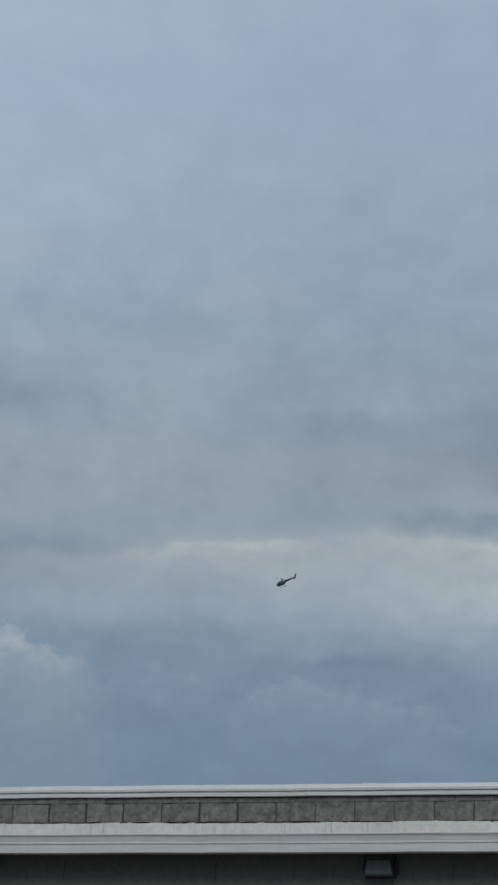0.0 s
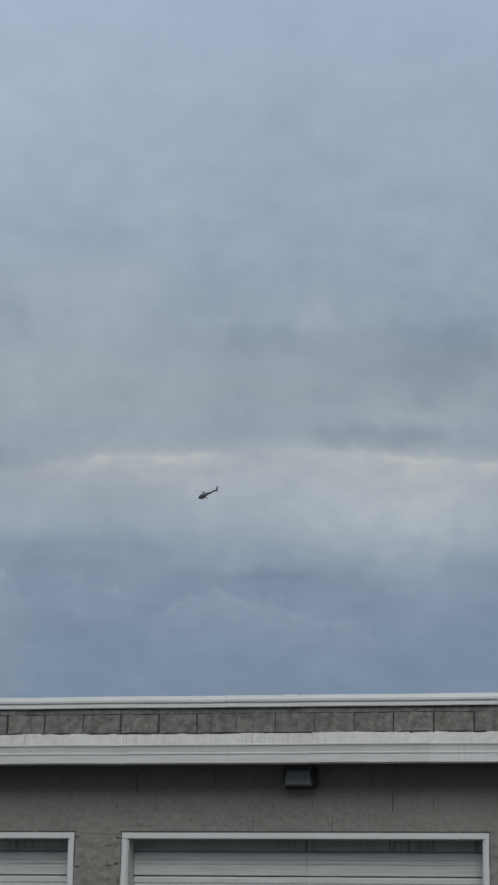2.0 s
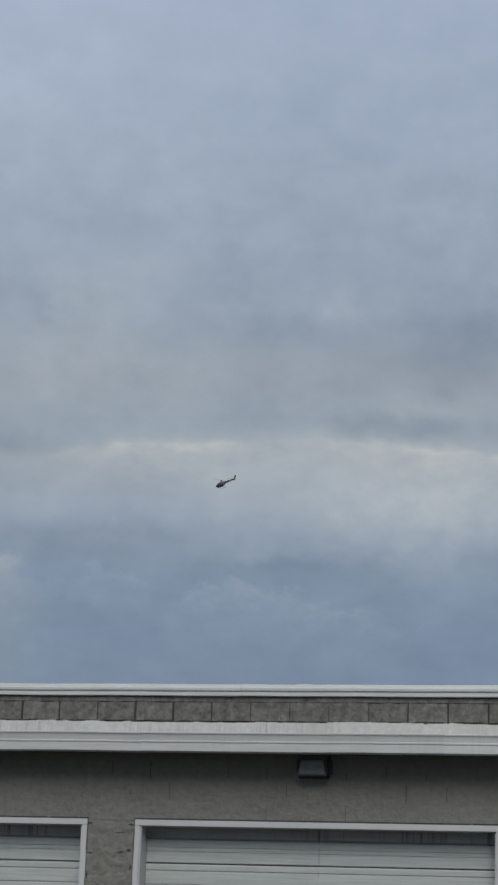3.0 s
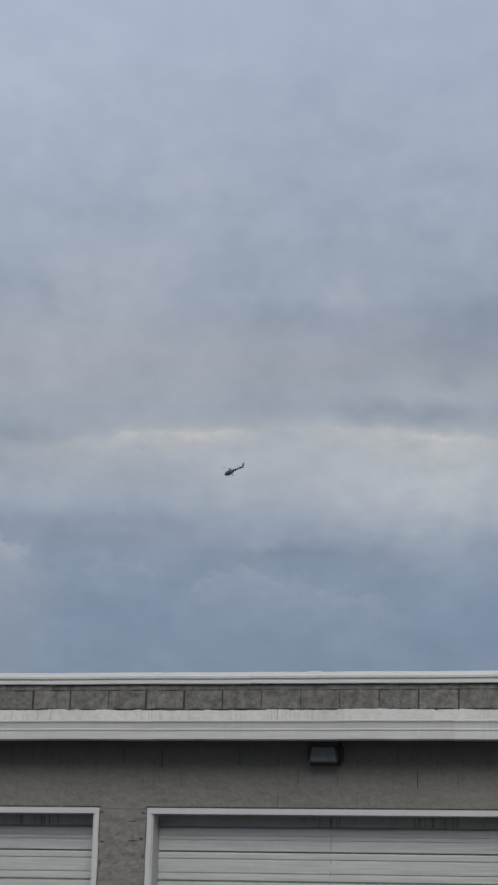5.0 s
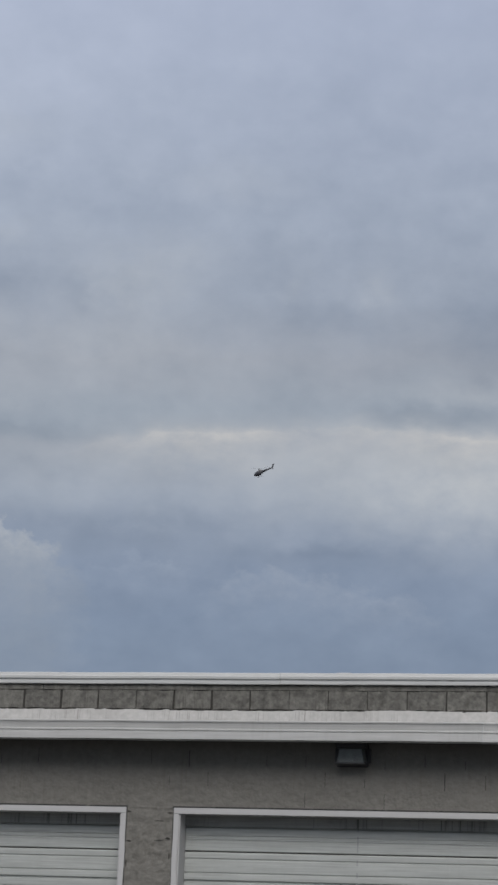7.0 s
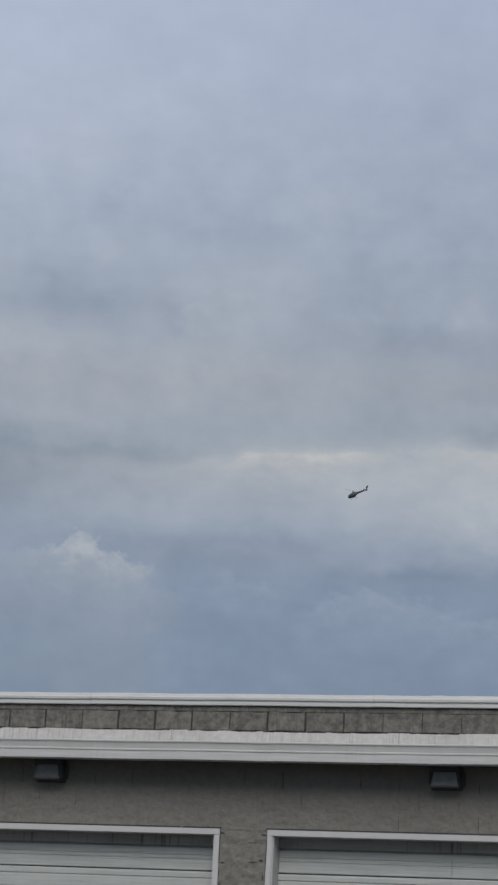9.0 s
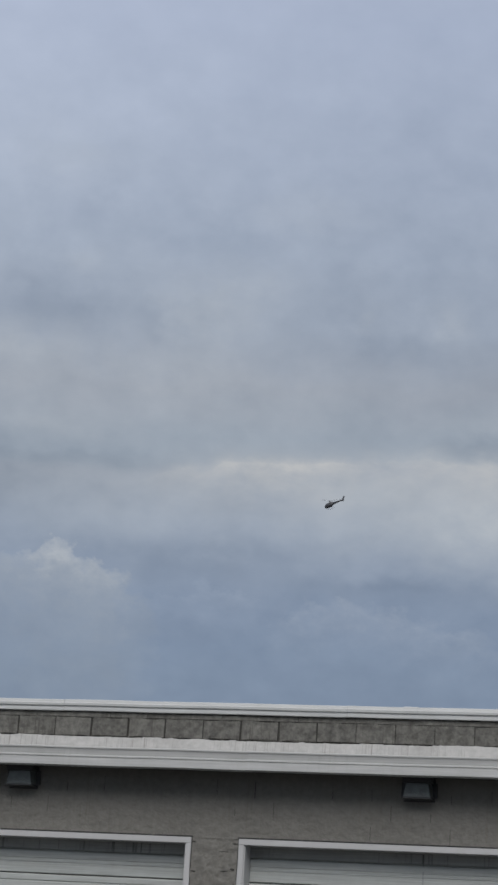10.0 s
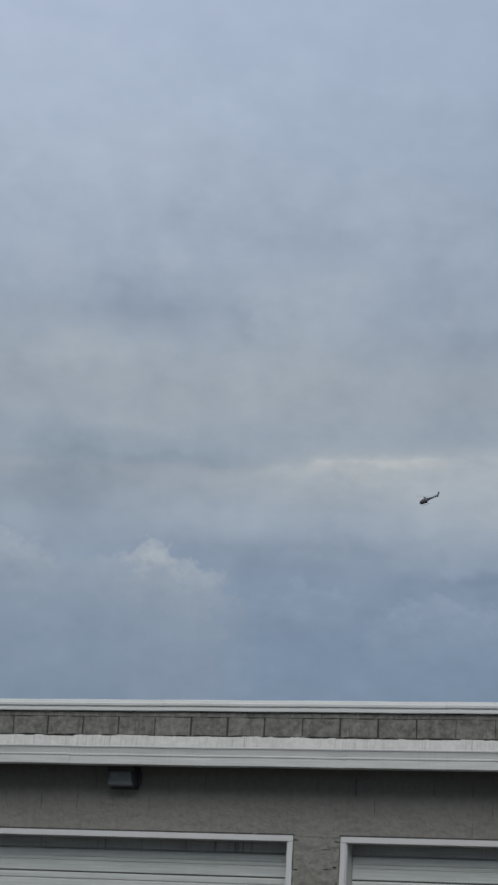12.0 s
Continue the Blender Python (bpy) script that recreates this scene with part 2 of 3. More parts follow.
# ---- materials ----
def material(name, base, rough=0.6, metal=0.0, var=0.12, grain=30.0, bump=0.15, depth=0.004, stain=0.0, stain_colour=(0.05, 0.05, 0.045),
             streaks=0.0, island=0.0, specular=0.4, big=1.2, stain_scale=2.6, blotch=0.0, lines=0.0, drip=34.0):
    """A painted, mineral or metal surface in real-world size: broad stains, grain, down-running streaks, relief."""
    m = bpy.data.materials.new(name)
    m.use_nodes = True
    n = Nodes(m.node_tree)
    at = n.add("ShaderNodeNewGeometry").outputs["Position"]
    broad = n.noise(at, big, 4.0, 0.6)
    small = n.noise(at, grain, 5.0, 0.6)
    tone = n.math("ADD", n.math("MULTIPLY", n.math("SUBTRACT", broad, 0.5), 2.2 * var), n.math("MULTIPLY", n.math("SUBTRACT", small, 0.5), 1.6 * var))
    if island:
        rnd = n.add("ShaderNodeObjectInfo").outputs["Random"]
        tone = n.math("ADD", tone, n.math("MULTIPLY", n.math("SUBTRACT", rnd, 0.5), island))
    if blotch:
        spots = n.span(n.noise(at, 13.0, 5.0, 0.66), 0.36, 0.64, -0.5, 0.5)
        tone = n.math("MULTIPLY_ADD", spots, blotch, tone)
    if lines:
        q = n.add("ShaderNodeSeparateXYZ", {0: at})
        brushed = n.noise(n.xyz(n.math("MULTIPLY", q.outputs[0], 1.6), 0.0, n.math("MULTIPLY", q.outputs[2], 75.0)), 1.0, 3.0, 0.6)
        tone = n.math("MULTIPLY_ADD", n.span(brushed, 0.3, 0.7, -0.5, 0.5), lines, tone)
    gain = n.math("ADD", tone, 1.0)
    colour = n.mix(1.0, (*base, 1.0), n.xyz(gain, gain, gain), "MULTIPLY")
    if stain:
        patch = n.noise(at, stain_scale, 6.0, 0.68, 0.3)
        colour = n.mix(n.math("MULTIPLY", n.span(patch, 0.52, 0.72), stain), colour, (*stain_colour, 1.0))
    if streaks:
        q = n.add("ShaderNodeSeparateXYZ", {0: at})
        run = n.noise(n.xyz(n.math("MULTIPLY", q.outputs[0], drip), n.math("MULTIPLY", q.outputs[1], 2.0), n.math("MULTIPLY", q.outputs[2], 0.8)), 1.0, 4.0, 0.6)
        where = n.noise(at, 0.9, 2.0, 0.5)
        amount = n.math("MULTIPLY", n.math("MULTIPLY", n.span(run, 0.55, 0.66), n.span(where, 0.38, 0.58)), streaks)
        colour = n.mix(amount, colour, (*stain_colour, 1.0))
    rel = n.add("ShaderNodeBump", {"Height": n.math("ADD", small, n.math("MULTIPLY", n.noise(at, grain * 0.3, 4.0), 1.4)), "Strength": bump, "Distance": depth})
    sh = n.add("ShaderNodeBsdfPrincipled", {"Base Color": colour, "Metallic": metal, "Normal": rel.outputs[0], "Specular IOR Level": specular,
                                           "Roughness": n.math("ADD", n.math("MULTIPLY", n.math("SUBTRACT", broad, 0.5), 0.2), rough)})
    n.add("ShaderNodeOutputMaterial", {"Surface": sh.outputs[0]})
    return m


M_WALL = material("painted_block_paint", (0.163, 0.157, 0.14), 0.75, var=0.22, grain=17, bump=0.75, depth=0.02, stain=0.3, stain_colour=(0.13, 0.12, 0.1), streaks=0.45, island=0.03, blotch=0.14)
M_PARAPET = material("weathered_block", (0.124, 0.121, 0.109), 0.88, var=0.5, grain=24, bump=0.7, depth=0.012, stain=0.75, stain_colour=(0.065, 0.062, 0.052), streaks=0.9, island=0.2, big=4.0, stain_scale=6.0, blotch=0.62, drip=48.0)
M_JOINT = material("dark_mortar", (0.04, 0.038, 0.034), 0.95, var=0.15, grain=60, bump=0.3)
M_COPING = material("white_coping_metal", (0.455, 0.463, 0.457), 0.42, var=0.07, grain=14, bump=0.05, stain=0.2, stain_colour=(0.36, 0.36, 0.34), lines=0.2, specular=0.5)
M_GUTTER = material("white_gutter_enamel", (0.455, 0.457, 0.445), 0.45, island=0.14, var=0.08, grain=12, bump=0.06, stain=0.3, stain_colour=(0.36, 0.36, 0.34), streaks=0.3, lines=0.24, specular=0.5)
M_MEMBRANE = material("white_roof_coating", (0.43, 0.425, 0.41), 0.7, var=0.1, grain=26, bump=0.35, depth=0.006, stain=0.25, stain_colour=(0.2, 0.19, 0.175), streaks=0.95, blotch=0.14, drip=62.0)
M_TRIM = material("white_frame_paint", (0.45, 0.447, 0.442), 0.5, var=0.07, grain=18, bump=0.08, stain=0.15, stain_colour=(0.36, 0.35, 0.32), specular=0.5)
M_DOOR = material("off_white_door_steel", (0.376, 0.392, 0.374), 0.5, var=0.06, grain=7, bump=0.05, stain=0.12, stain_colour=(0.32, 0.32, 0.3), streaks=0.2, lines=0.36, blotch=0.05, specular=0.5)
# the soffit has one even, very dark tone
M_SOFFIT = material("dark_soffit_face", (0.045, 0.044, 0.042), 0.9, var=0.2)
M_PLATE = material("grey_head_seal", (0.3, 0.305, 0.29), 0.6, var=0.15, lines=0.4, stain=0.3, stain_colour=(0.05, 0.05, 0.05), streaks=0.8)
M_STILE = material("grey_stile_paint", (0.25, 0.26, 0.255), 0.6, var=0.08)
M_STILE_PALE = material("pale_stile_paint", (0.3, 0.315, 0.305), 0.55, var=0.08)
M_SEAM = material("dark_stile_top", (0.1, 0.102, 0.098), 0.8, var=0.15)
M_SEAL = material("dark_rubber_and_gap", (0.03, 0.03, 0.03), 0.85)
M_HOUSING = material("dark_bronze_housing", (0.045, 0.046, 0.047), 0.55, var=0.1, specular=0.4)
M_LENS = material("cloudy_lamp_refractor", (0.1, 0.115, 0.112), 0.4, blotch=0.3, var=0.25, specular=0.6)
M_ROOF = material("grey_roof_felt", (0.2, 0.2, 0.2), 0.9, var=0.15, grain=20, bump=0.4)
M_ASPHALT = material("yard_asphalt", (0.07, 0.07, 0.068), 0.9, var=0.2, grain=60, bump=0.6, big=0.3)
M_HULL = material("dark_helicopter_paint", (0.05, 0.052, 0.06), 0.5, var=0.05, grain=3, bump=0.0, specular=0.5)
M_COWL = material("grey_cowling_paint", (0.22, 0.225, 0.23), 0.5, var=0.06, grain=3, bump=0.0)
M_BLADE = material("grey_rotor_blade", (0.5, 0.51, 0.53), 0.6, var=0.05)
M_CANOPY = material("smoked_canopy_glazing", (0.02, 0.022, 0.028), 0.12, var=0.02, bump=0.0, specular=0.7)


# ---- mesh helpers ----
def link(name, bm, mat, parent=None, smooth=False):
    me = bpy.data.meshes.new(name)
    bmesh.ops.recalc_face_normals(bm, faces=bm.faces)
    bm.to_mesh(me)
    bm.free()
    me.materials.append(mat)
    if smooth:
        me.polygons.foreach_set("use_smooth", [True] * len(me.polygons))
    ob = new(name, me)
    if parent is not None:
        ob.parent = parent
    return ob


def part(name, bm, mat, parent, label="", smooth=False):
    return tagged(link(name, bm, mat, parent, smooth), label)


def base(name, x, y, z, label, category, group="", kind=""):
    ob = new(name)
    ob.location = (x, y, z)
    return tagged(ob, label, category, group, kind)


def box(bm, x0, x1, y0, y1, z0, z1, bevel=0.0):
    v = [bm.verts.new((x, y, z)) for x in (x0, x1) for y in (y0, y1) for z in (z0, z1)]
    fs = [bm.faces.new([v[i] for i in q]) for q in ((0, 1, 3, 2), (4, 6, 7, 5), (0, 4, 5, 1), (2, 3, 7, 6), (0, 2, 6, 4), (1, 5, 7, 3))]
    if bevel:
        es = {e for f in fs for e in f.edges}
        bmesh.ops.bevel(bm, geom=list(es), offset=bevel, segments=1, affect="EDGES", profile=0.5)
    return bm


def solid(x0, x1, y0, y1, z0, z1, bevel=0.0):
    return box(bmesh.new(), x0, x1, y0, y1, z0, z1, bevel)


def extrude_x(profile, x0, x1, cuts=1, wob=None):
    """A closed profile of (y, z) run along x; wob(i_cut, i_point) may shift points a little."""
    bm = bmesh.new()
    rings = []
    for c in range(cuts + 1):
        x = x0 + (x1 - x0) * c / cuts
        ring = []
        for i, (y, z) in enumerate(profile):
            d = wob(c, i) if wob else (0, 0, 0)
            ring.append(bm.verts.new((x + d[0], y + d[1], z + d[2])))
        rings.append(ring)
    k = len(profile)
    for a, b in zip(rings, rings[1:]):
        for i in range(k):
            bm.faces.new((a[i], a[(i + 1) % k], b[(i + 1) % k], b[i]))
    bm.faces.new(rings[0])
    bm.faces.new(rings[-1][::-1])
    return bm


# ---- large structure ----
X0, X1, DEPTH = -7.45, 13.85, 11.0        # frontage and depth of the building
WALL_T = 0.30
ROOF_Z = 4.62
PARAPET_Z = 5.06
COURSE, BLOCK, BOND_X = 0.2032, 0.4064, 0.02
TOP_COURSE = 5.005                         # upper bed of the exposed parapet course
BAY = 4.243
DOOR_TOP = 3.744                           # clear height of an opening
HEAD = 3.787                               # top of the head trim
OPENINGS = [(1.358 + BAY * i, 4.985 + BAY * i) for i in (-2, -1, 0, 1, 2)]
DOOR_Y = 0.24

ground = tagged(link("ground", solid(-2500, 2500, -2500, 2500, -0.3, 0.0), M_ASPHALT), "grey asphalt yard reaching to the horizon", "ground", kind="structure")


def front_wall():
    bm = bmesh.new()
    edge = X0
    for a, b in OPENINGS:
        box(bm, edge, a, 0.004, WALL_T, 0.0, DOOR_TOP)
        edge = b
    box(bm, edge, X1, 0.004, WALL_T, 0.0, DOOR_TOP)
    box(bm, X0, X1, 0.004, WALL_T, DOOR_TOP, 4.77)
    return tagged(link("wall_front", bm, M_WALL), "grey-olive painted concrete block wall with garage openings", "wall", kind="structure")


wall_front = front_wall()
parapet = tagged(link("wall_parapet", solid(X0, X1, 0.012, 0.2, 4.77, PARAPET_Z), M_JOINT), "weathered bare grey block parapet above the eave", "parapet wall", kind="structure")
tagged(link("wall_back", solid(X0, X1, DEPTH - WALL_T, DEPTH, 0, PARAPET_Z), M_WALL), "grey-olive painted block rear wall", "wall", kind="structure")
tagged(link("wall_west", solid(X0, X0 + WALL_T, WALL_T, DEPTH - WALL_T, 0, PARAPET_Z), M_WALL), "grey-olive painted block end wall", "wall", kind="structure")
tagged(link("wall_east", solid(X1 - WALL_T, X1, WALL_T, DEPTH - WALL_T, 0, PARAPET_Z), M_WALL), "grey-olive painted block end wall", "wall", kind="structure")
tagged(link("roof", solid(X0 + WALL_T, X1 - WALL_T, WALL_T, DEPTH - WALL_T, ROOF_Z - 0.2, ROOF_Z), M_ROOF), "flat grey felt roof behind the parapet", "roof", kind="structure")

# ---- eave: soffit, fascia, gutter, coated flashing ----
EAVE_Y = -0.43
tagged(link("soffit", solid(X0, X1, EAVE_Y + 0.10, -0.007, 4.464, 4.494), M_SOFFIT), "dark soffit board under the eave", "soffit", kind="structure")


def sag(seed, amount):
    def f(c, i):
        return (0, 0, amount * noise.noise((c * 0.37 + seed, seed * 1.7, 0.0)))
    return f


def gutter_profile(o=0.0):
    """Box gutter front: drip lip, lower band, bead, upper band, rolled rim (y, z)."""
    y = EAVE_Y - o
    return [(y + 0.14, 4.436), (y + 0.004, 4.435), (y, 4.439), (y - 0.002, 4.514), (y + 0.006, 4.518), (y + 0.006, 4.522), (y - 0.004, 4.526),
            (y - 0.005, 4.536), (y + 0.004, 4.541), (y + 0.026, 4.547), (y + 0.009, 4.607), (y - 0.001, 4.612), (y - 0.003, 4.625), (y + 0.008, 4.630), (y + 0.14, 4.630)]


gutter = base("gutter", 0, 0, 0, "white enamelled box gutter along the eave, jointed in lengths", "gutter")
GUTTER_SEAMS = [1.44 + 3.038 * k for k in range(-3, 5)]
ends = [X0] + [s for s in GUTTER_SEAMS if X0 < s < X1] + [X1]
for i, (a, b) in enumerate(zip(ends, ends[1:])):
    length = part("gutter_length", extrude_x(gutter_profile(0.009 * (i % 2)), a, b + (0.03 if b < X1 else 0), 12, sag(i * 3.1, 0.006)), M_GUTTER, gutter)

for x in GUTTER_SEAMS:
    if X0 < x < X1:
        part("seam_strap", extrude_x(gutter_profile(0.011), x + 0.022, x + 0.034), M_COPING, gutter)


def flashing():
    """The white coating that climbs from the gutter to the parapet, with a ragged brushed upper edge."""
    bm = bmesh.new()
    n = int((X1 - X0) / 0.018)
    rnd = random.Random(4)
    low, mid, up, back = [], [], [], []
    step = 0.0
    for i in range(n + 1):
        x = X0 + (X1 - X0) * i / n
        if rnd.random() < 0.12:
            step = rnd.uniform(-0.008, 0.008)
        z = 4.790 + 0.010 * noise.noise((x * 1.3, 5.0, 0.0)) + 0.005 * noise.noise((x * 9.0, 2.0, 0.0)) + 0.005 * noise.noise((x * 31.0, 7.0, 0.0)) + step * 0.8
        puff = 0.004 * noise.noise((x * 5.0, 8.0, 1.0))
        low.append(bm.verts.new((x, EAVE_Y + 0.10, 4.612)))
        mid.append(bm.verts.new((x, -0.022 + puff, 4.640)))
        up.append(bm.verts.new((x, -0.004, z)))
        back.append(bm.verts.new((x, 0.0115, z + 0.001)))
    for i in range(n):
        for a, b in ((low, mid), (mid, up), (up, back)):
            bm.faces.new((a[i], a[i + 1], b[i + 1], b[i]))
    ob = link("flashing", bm, M_MEMBRANE)
    mod = ob.modifiers.new("thickness", "SOLIDIFY")
    mod.thickness, mod.offset = 0.004, 0
    return tagged(ob, "white brushed roof coating with ragged upper edge above the gutter", "roof flashing", kind="structure")


flashing()

# ---- coping: folded metal cap in lengths, with cover plates at the joints ----
coping = base("coping", 0, 0, 0, "white folded metal coping along the parapet top", "coping")


def coping_profile(o=0.0):
    y = -0.036 - o
    return [(y + 0.03, 5.056), (y, 5.056), (y - 0.004, 5.060), (y - 0.004, 5.092), (y + 0.012, 5.099), (y + 0.012, 5.106), (y - 0.010, 5.112), (y - 0.012, 5.135),
            (y + 0.002, 5.142), (y + 0.006, 5.148), (y + 0.012, 5.172 + o), (y + 0.03, 5.179 + o), (0.22, 5.20 + o), (0.24, 5.06), (y + 0.03, 5.066)]


COPING_SEAMS = [2.364 + 3.06 * k for k in range(-3, 4)]
ends = [X0 - 0.03] + [s for s in COPING_SEAMS if X0 < s < X1] + [X1 + 0.03]
for i, (a, b) in enumerate(zip(ends, ends[1:])):
    part("coping_length", extrude_x(coping_profile(0.0), a + 0.002, b - 0.002, 10, sag(40 + i * 2.3, 0.005)), M_COPING, coping)
part("cover_plate", extrude_x(coping_profile(0.005), 2.95, 3.092), M_COPING, coping)
for s in COPING_SEAMS:
    part("joint_strip", extrude_x(coping_profile(-0.006), s - 0.01, s + 0.01), M_STILE, coping)


# ---- garage doors with their frames ----
def jamb(x0, x1, seed):
    """Upright trim, dented a little along its length."""
    bm = bmesh.new()
    n, rings = 30, []
    for i in range(n + 1):
        z = (HEAD - 0.061) * i / n
        d = 0.006 * noise.noise((seed, 0.0, z * 3.5)) + 0.003 * noise.noise((seed, 4.0, z * 11.0))
        rings.append([bm.verts.new(p) for p in ((x0 + d, 0.003, z), (x0 + d, -0.013, z), (x0 + d + 0.004, -0.016, z), (x1 + d - 0.004, -0.016, z), (x1 + d, -0.013, z), (x1 + d, 0.003, z))])
    for a, b in zip(rings, rings[1:]):
        for k in range(6):
            bm.faces.new((a[k], a[(k + 1) % 6], b[(k + 1) % 6], b[k]))
    bm.faces.new(rings[0])
    bm.faces.new(rings[-1][::-1])
    return bm


def door_frame():
    """Steel frame round an opening: flat trim on the wall and the lining of the reveal. The origin is at the opening's lower left."""
    w = OPENINGS[0][1] - OPENINGS[0][0]
    ob = base("door_frame", 0, 0, 0, "white painted steel frame round a garage opening", "door frame", "garage door frames")
    part("jamb", jamb(-0.056, 0, 1.0), M_TRIM, ob)
    part("jamb", jamb(w, w + 0.056, 7.0), M_TRIM, ob)
    part("head", solid(-0.056, w + 0.056, -0.018, 0.003, HEAD - 0.060, HEAD, 0.003), M_TRIM, ob)
    # flat dark strips mark the gap between the trim and the wall
    part("trim_edge_strip", solid(-0.066, w + 0.066, -0.0085, 0.003, HEAD + 0.0005, HEAD + 0.016), M_SEAL, ob, "dark strip marking the gap above the head")
    for x in (-0.064, w + 0.0565):
        part("trim_edge_strip", solid(x, x + 0.0075, -0.0085, 0.003, 0, HEAD), M_SEAL, ob)
    part("reveal", solid(0.0, 0.012, 0.004, DOOR_Y + 0.02, 0, DOOR_TOP - 0.012), M_TRIM, ob)
    part("reveal", solid(w - 0.012, w, 0.004, DOOR_Y + 0.02, 0, DOOR_TOP - 0.012), M_TRIM, ob)
    part("head_lining", solid(0.0, w, 0.004, DOOR_Y + 0.02, DOOR_TOP - 0.011, DOOR_TOP), M_TRIM, ob)
    return ob


SECTION = 0.5475
# grooves over one section's height, from its upper joint down: depth below the joint, half width, depth of the groove
GROOVES = [(0.078, 0.010, 0.009), (0.218, 0.010, 0.009), (0.298, 0.013, 0.022), (0.392, 0.009, 0.007), (0.434, 0.009, 0.007)]


def section_profile():
    """One door section (y, z), its top at z = 0: pressed grooves and a rolled meeting edge."""
    pts = [(0.045, -0.005), (0.016, -0.005), (0.003, -0.009), (0.0, -0.016)]
    last = 0.0
    for z, hw, d in GROOVES:
        if z - last > 0.06:                # the field between two grooves is bowed a little outwards
            pts += [(-0.0012, -last - (z - last) * 0.3), (-0.0016, -last - (z - last) * 0.5), (-0.0008, -last - (z - last) * 0.8)]
        last = z
        pts += [(0.0, -z + hw), (d, -z + hw * 0.5), (d, -z - hw * 0.3), (0.0, -z - hw)]
    pts += [(0.0, -SECTION + 0.012), (0.003, -SECTION + 0.007), (0.016, -SECTION + 0.004), (0.045, -SECTION + 0.004)]
    return pts


def garage_door(stile):
    w = OPENINGS[0][1] - OPENINGS[0][0] - 0.03
    ob = base("garage_door", 0, 0, 0, "closed off-white ribbed steel sectional garage door", "garage door", "garage doors")
    prof = section_profile()
    z = 3.922
    while z > 0.1:
        low = max(0.03, z - SECTION)
        if low > 0.03 or z - low > 0.3:
            p = [(y, max(low, z + dz)) for y, dz in prof]
        else:
            p = [(0.0, low), (0.045, low), (0.045, z), (0.0, z)]
        sec = part("section", extrude_x(p, 0, w), M_DOOR, ob)
        if stile:
            part("centre_stile", solid(w / 2 - 0.008, w / 2 + 0.008, -0.001, 0.002, low + 0.014, z - 0.014), M_STILE_PALE, sec)
        z -= SECTION
    part("head_seal", solid(-0.014, w + 0.014, -0.022, -0.006, 3.628, DOOR_TOP - 0.012, 0.002), M_PLATE, ob, "grey stained head seal strip")
    # the centre stile's line goes on over the head seal, in a darker tone
    if stile:
        part("head_stile_line", solid(w / 2 - 0.007, w / 2 + 0.007, -0.0235, -0.008, 3.632, DOOR_TOP - 0.02), M_SEAM, ob, "dark line on the head seal above the centre stile")
    part("bottom_seal", solid(0, w, 0.005, 0.04, 0.0, 0.03), M_SEAL, ob)
    return ob


frame0 = door_frame()
for i, (a, b) in enumerate(OPENINGS):
    f = frame0 if i == 0 else copy_thing(frame0, Matrix())
    d = garage_door(i >= 2)
    f.location = (a, 0, 0)
    d.location = (a + 0.015, DOOR_Y, 0)


# ---- wall pack lamps under the eave ----
def wall_lamp():
    ob = base("wall_lamp", 0, 0, 0, "unlit wall pack lamp, cloudy glass in dark housing", "wall lamp", "wall lamps")
    part("back_plate", solid(-0.16, 0.16, -0.02, 0.0, -0.02, 0.21, 0.006), M_HOUSING, ob)
    bm = bmesh.new()
    pts = [(-0.142, 0.0), (0.142, 0.0), (0.118, 0.14), (-0.118, 0.14)]
    ys = [(-0.02, 1.04), (-0.14, 1.0), (-0.172, 0.95)]
    rings = [[bm.verts.new((x * s, y, 0.014 + z * s)) for x, z in pts] for y, s in ys]
    for a, b in zip(rings, rings[1:]):
        for i in range(4):
            bm.faces.new((a[i], a[(i + 1) % 4], b[(i + 1) % 4], b[i]))
    bm.faces.new(rings[-1])
    part("refractor", bm, M_LENS, ob, "cloudy grey-green prismatic glass")
    for z in (0.03, 0.046, 0.062):
        part("prism_rib", solid(-0.13, 0.13, -0.1755, -0.168, z, z + 0.006), M_LENS, ob)
    part("lower_bezel", solid(-0.15, 0.15, -0.182, -0.015, -0.006, 0.014, 0.004), M_HOUSING, ob)
    part("hood", solid(-0.15, 0.15, -0.18, -0.015, 0.155, 0.215, 0.01), M_HOUSING, ob)
    for s in (-1, 1):
        part("side_bracket", solid(s * 0.165 - 0.018, s * 0.165 + 0.018, -0.03, -0.002, 0.02, 0.17, 0.004), M_HOUSING, ob)
    return ob


lamp0 = wall_lamp()
for i in range(-2, 3):
    lamp = lamp0 if i == -2 else copy_thing(lamp0, Matrix())
    lamp.location = (3.147 + 4.223 * i, 0, 4.243)


# ---- the helicopter, far off over the roofs ----
def ring(bm, x, cy, cz, ry, rz, n=20):
    return [bm.verts.new((x, cy + ry * math.cos(2 * math.pi * k / n), cz + rz * math.sin(2 * math.pi * k / n))) for k in range(n)]


def loft(rows):
    bm = bmesh.new()
    rings = [ring(bm, *r) for r in rows]
    k = len(rings[0])
    for a, b in zip(rings, rings[1:]):
        for i in range(k):
            bm.faces.new((a[i], a[(i + 1) % k], b[(i + 1) % k], b[i]))
    bm.faces.new(rings[0])
    bm.faces.new(rings[-1][::-1])
    return bm


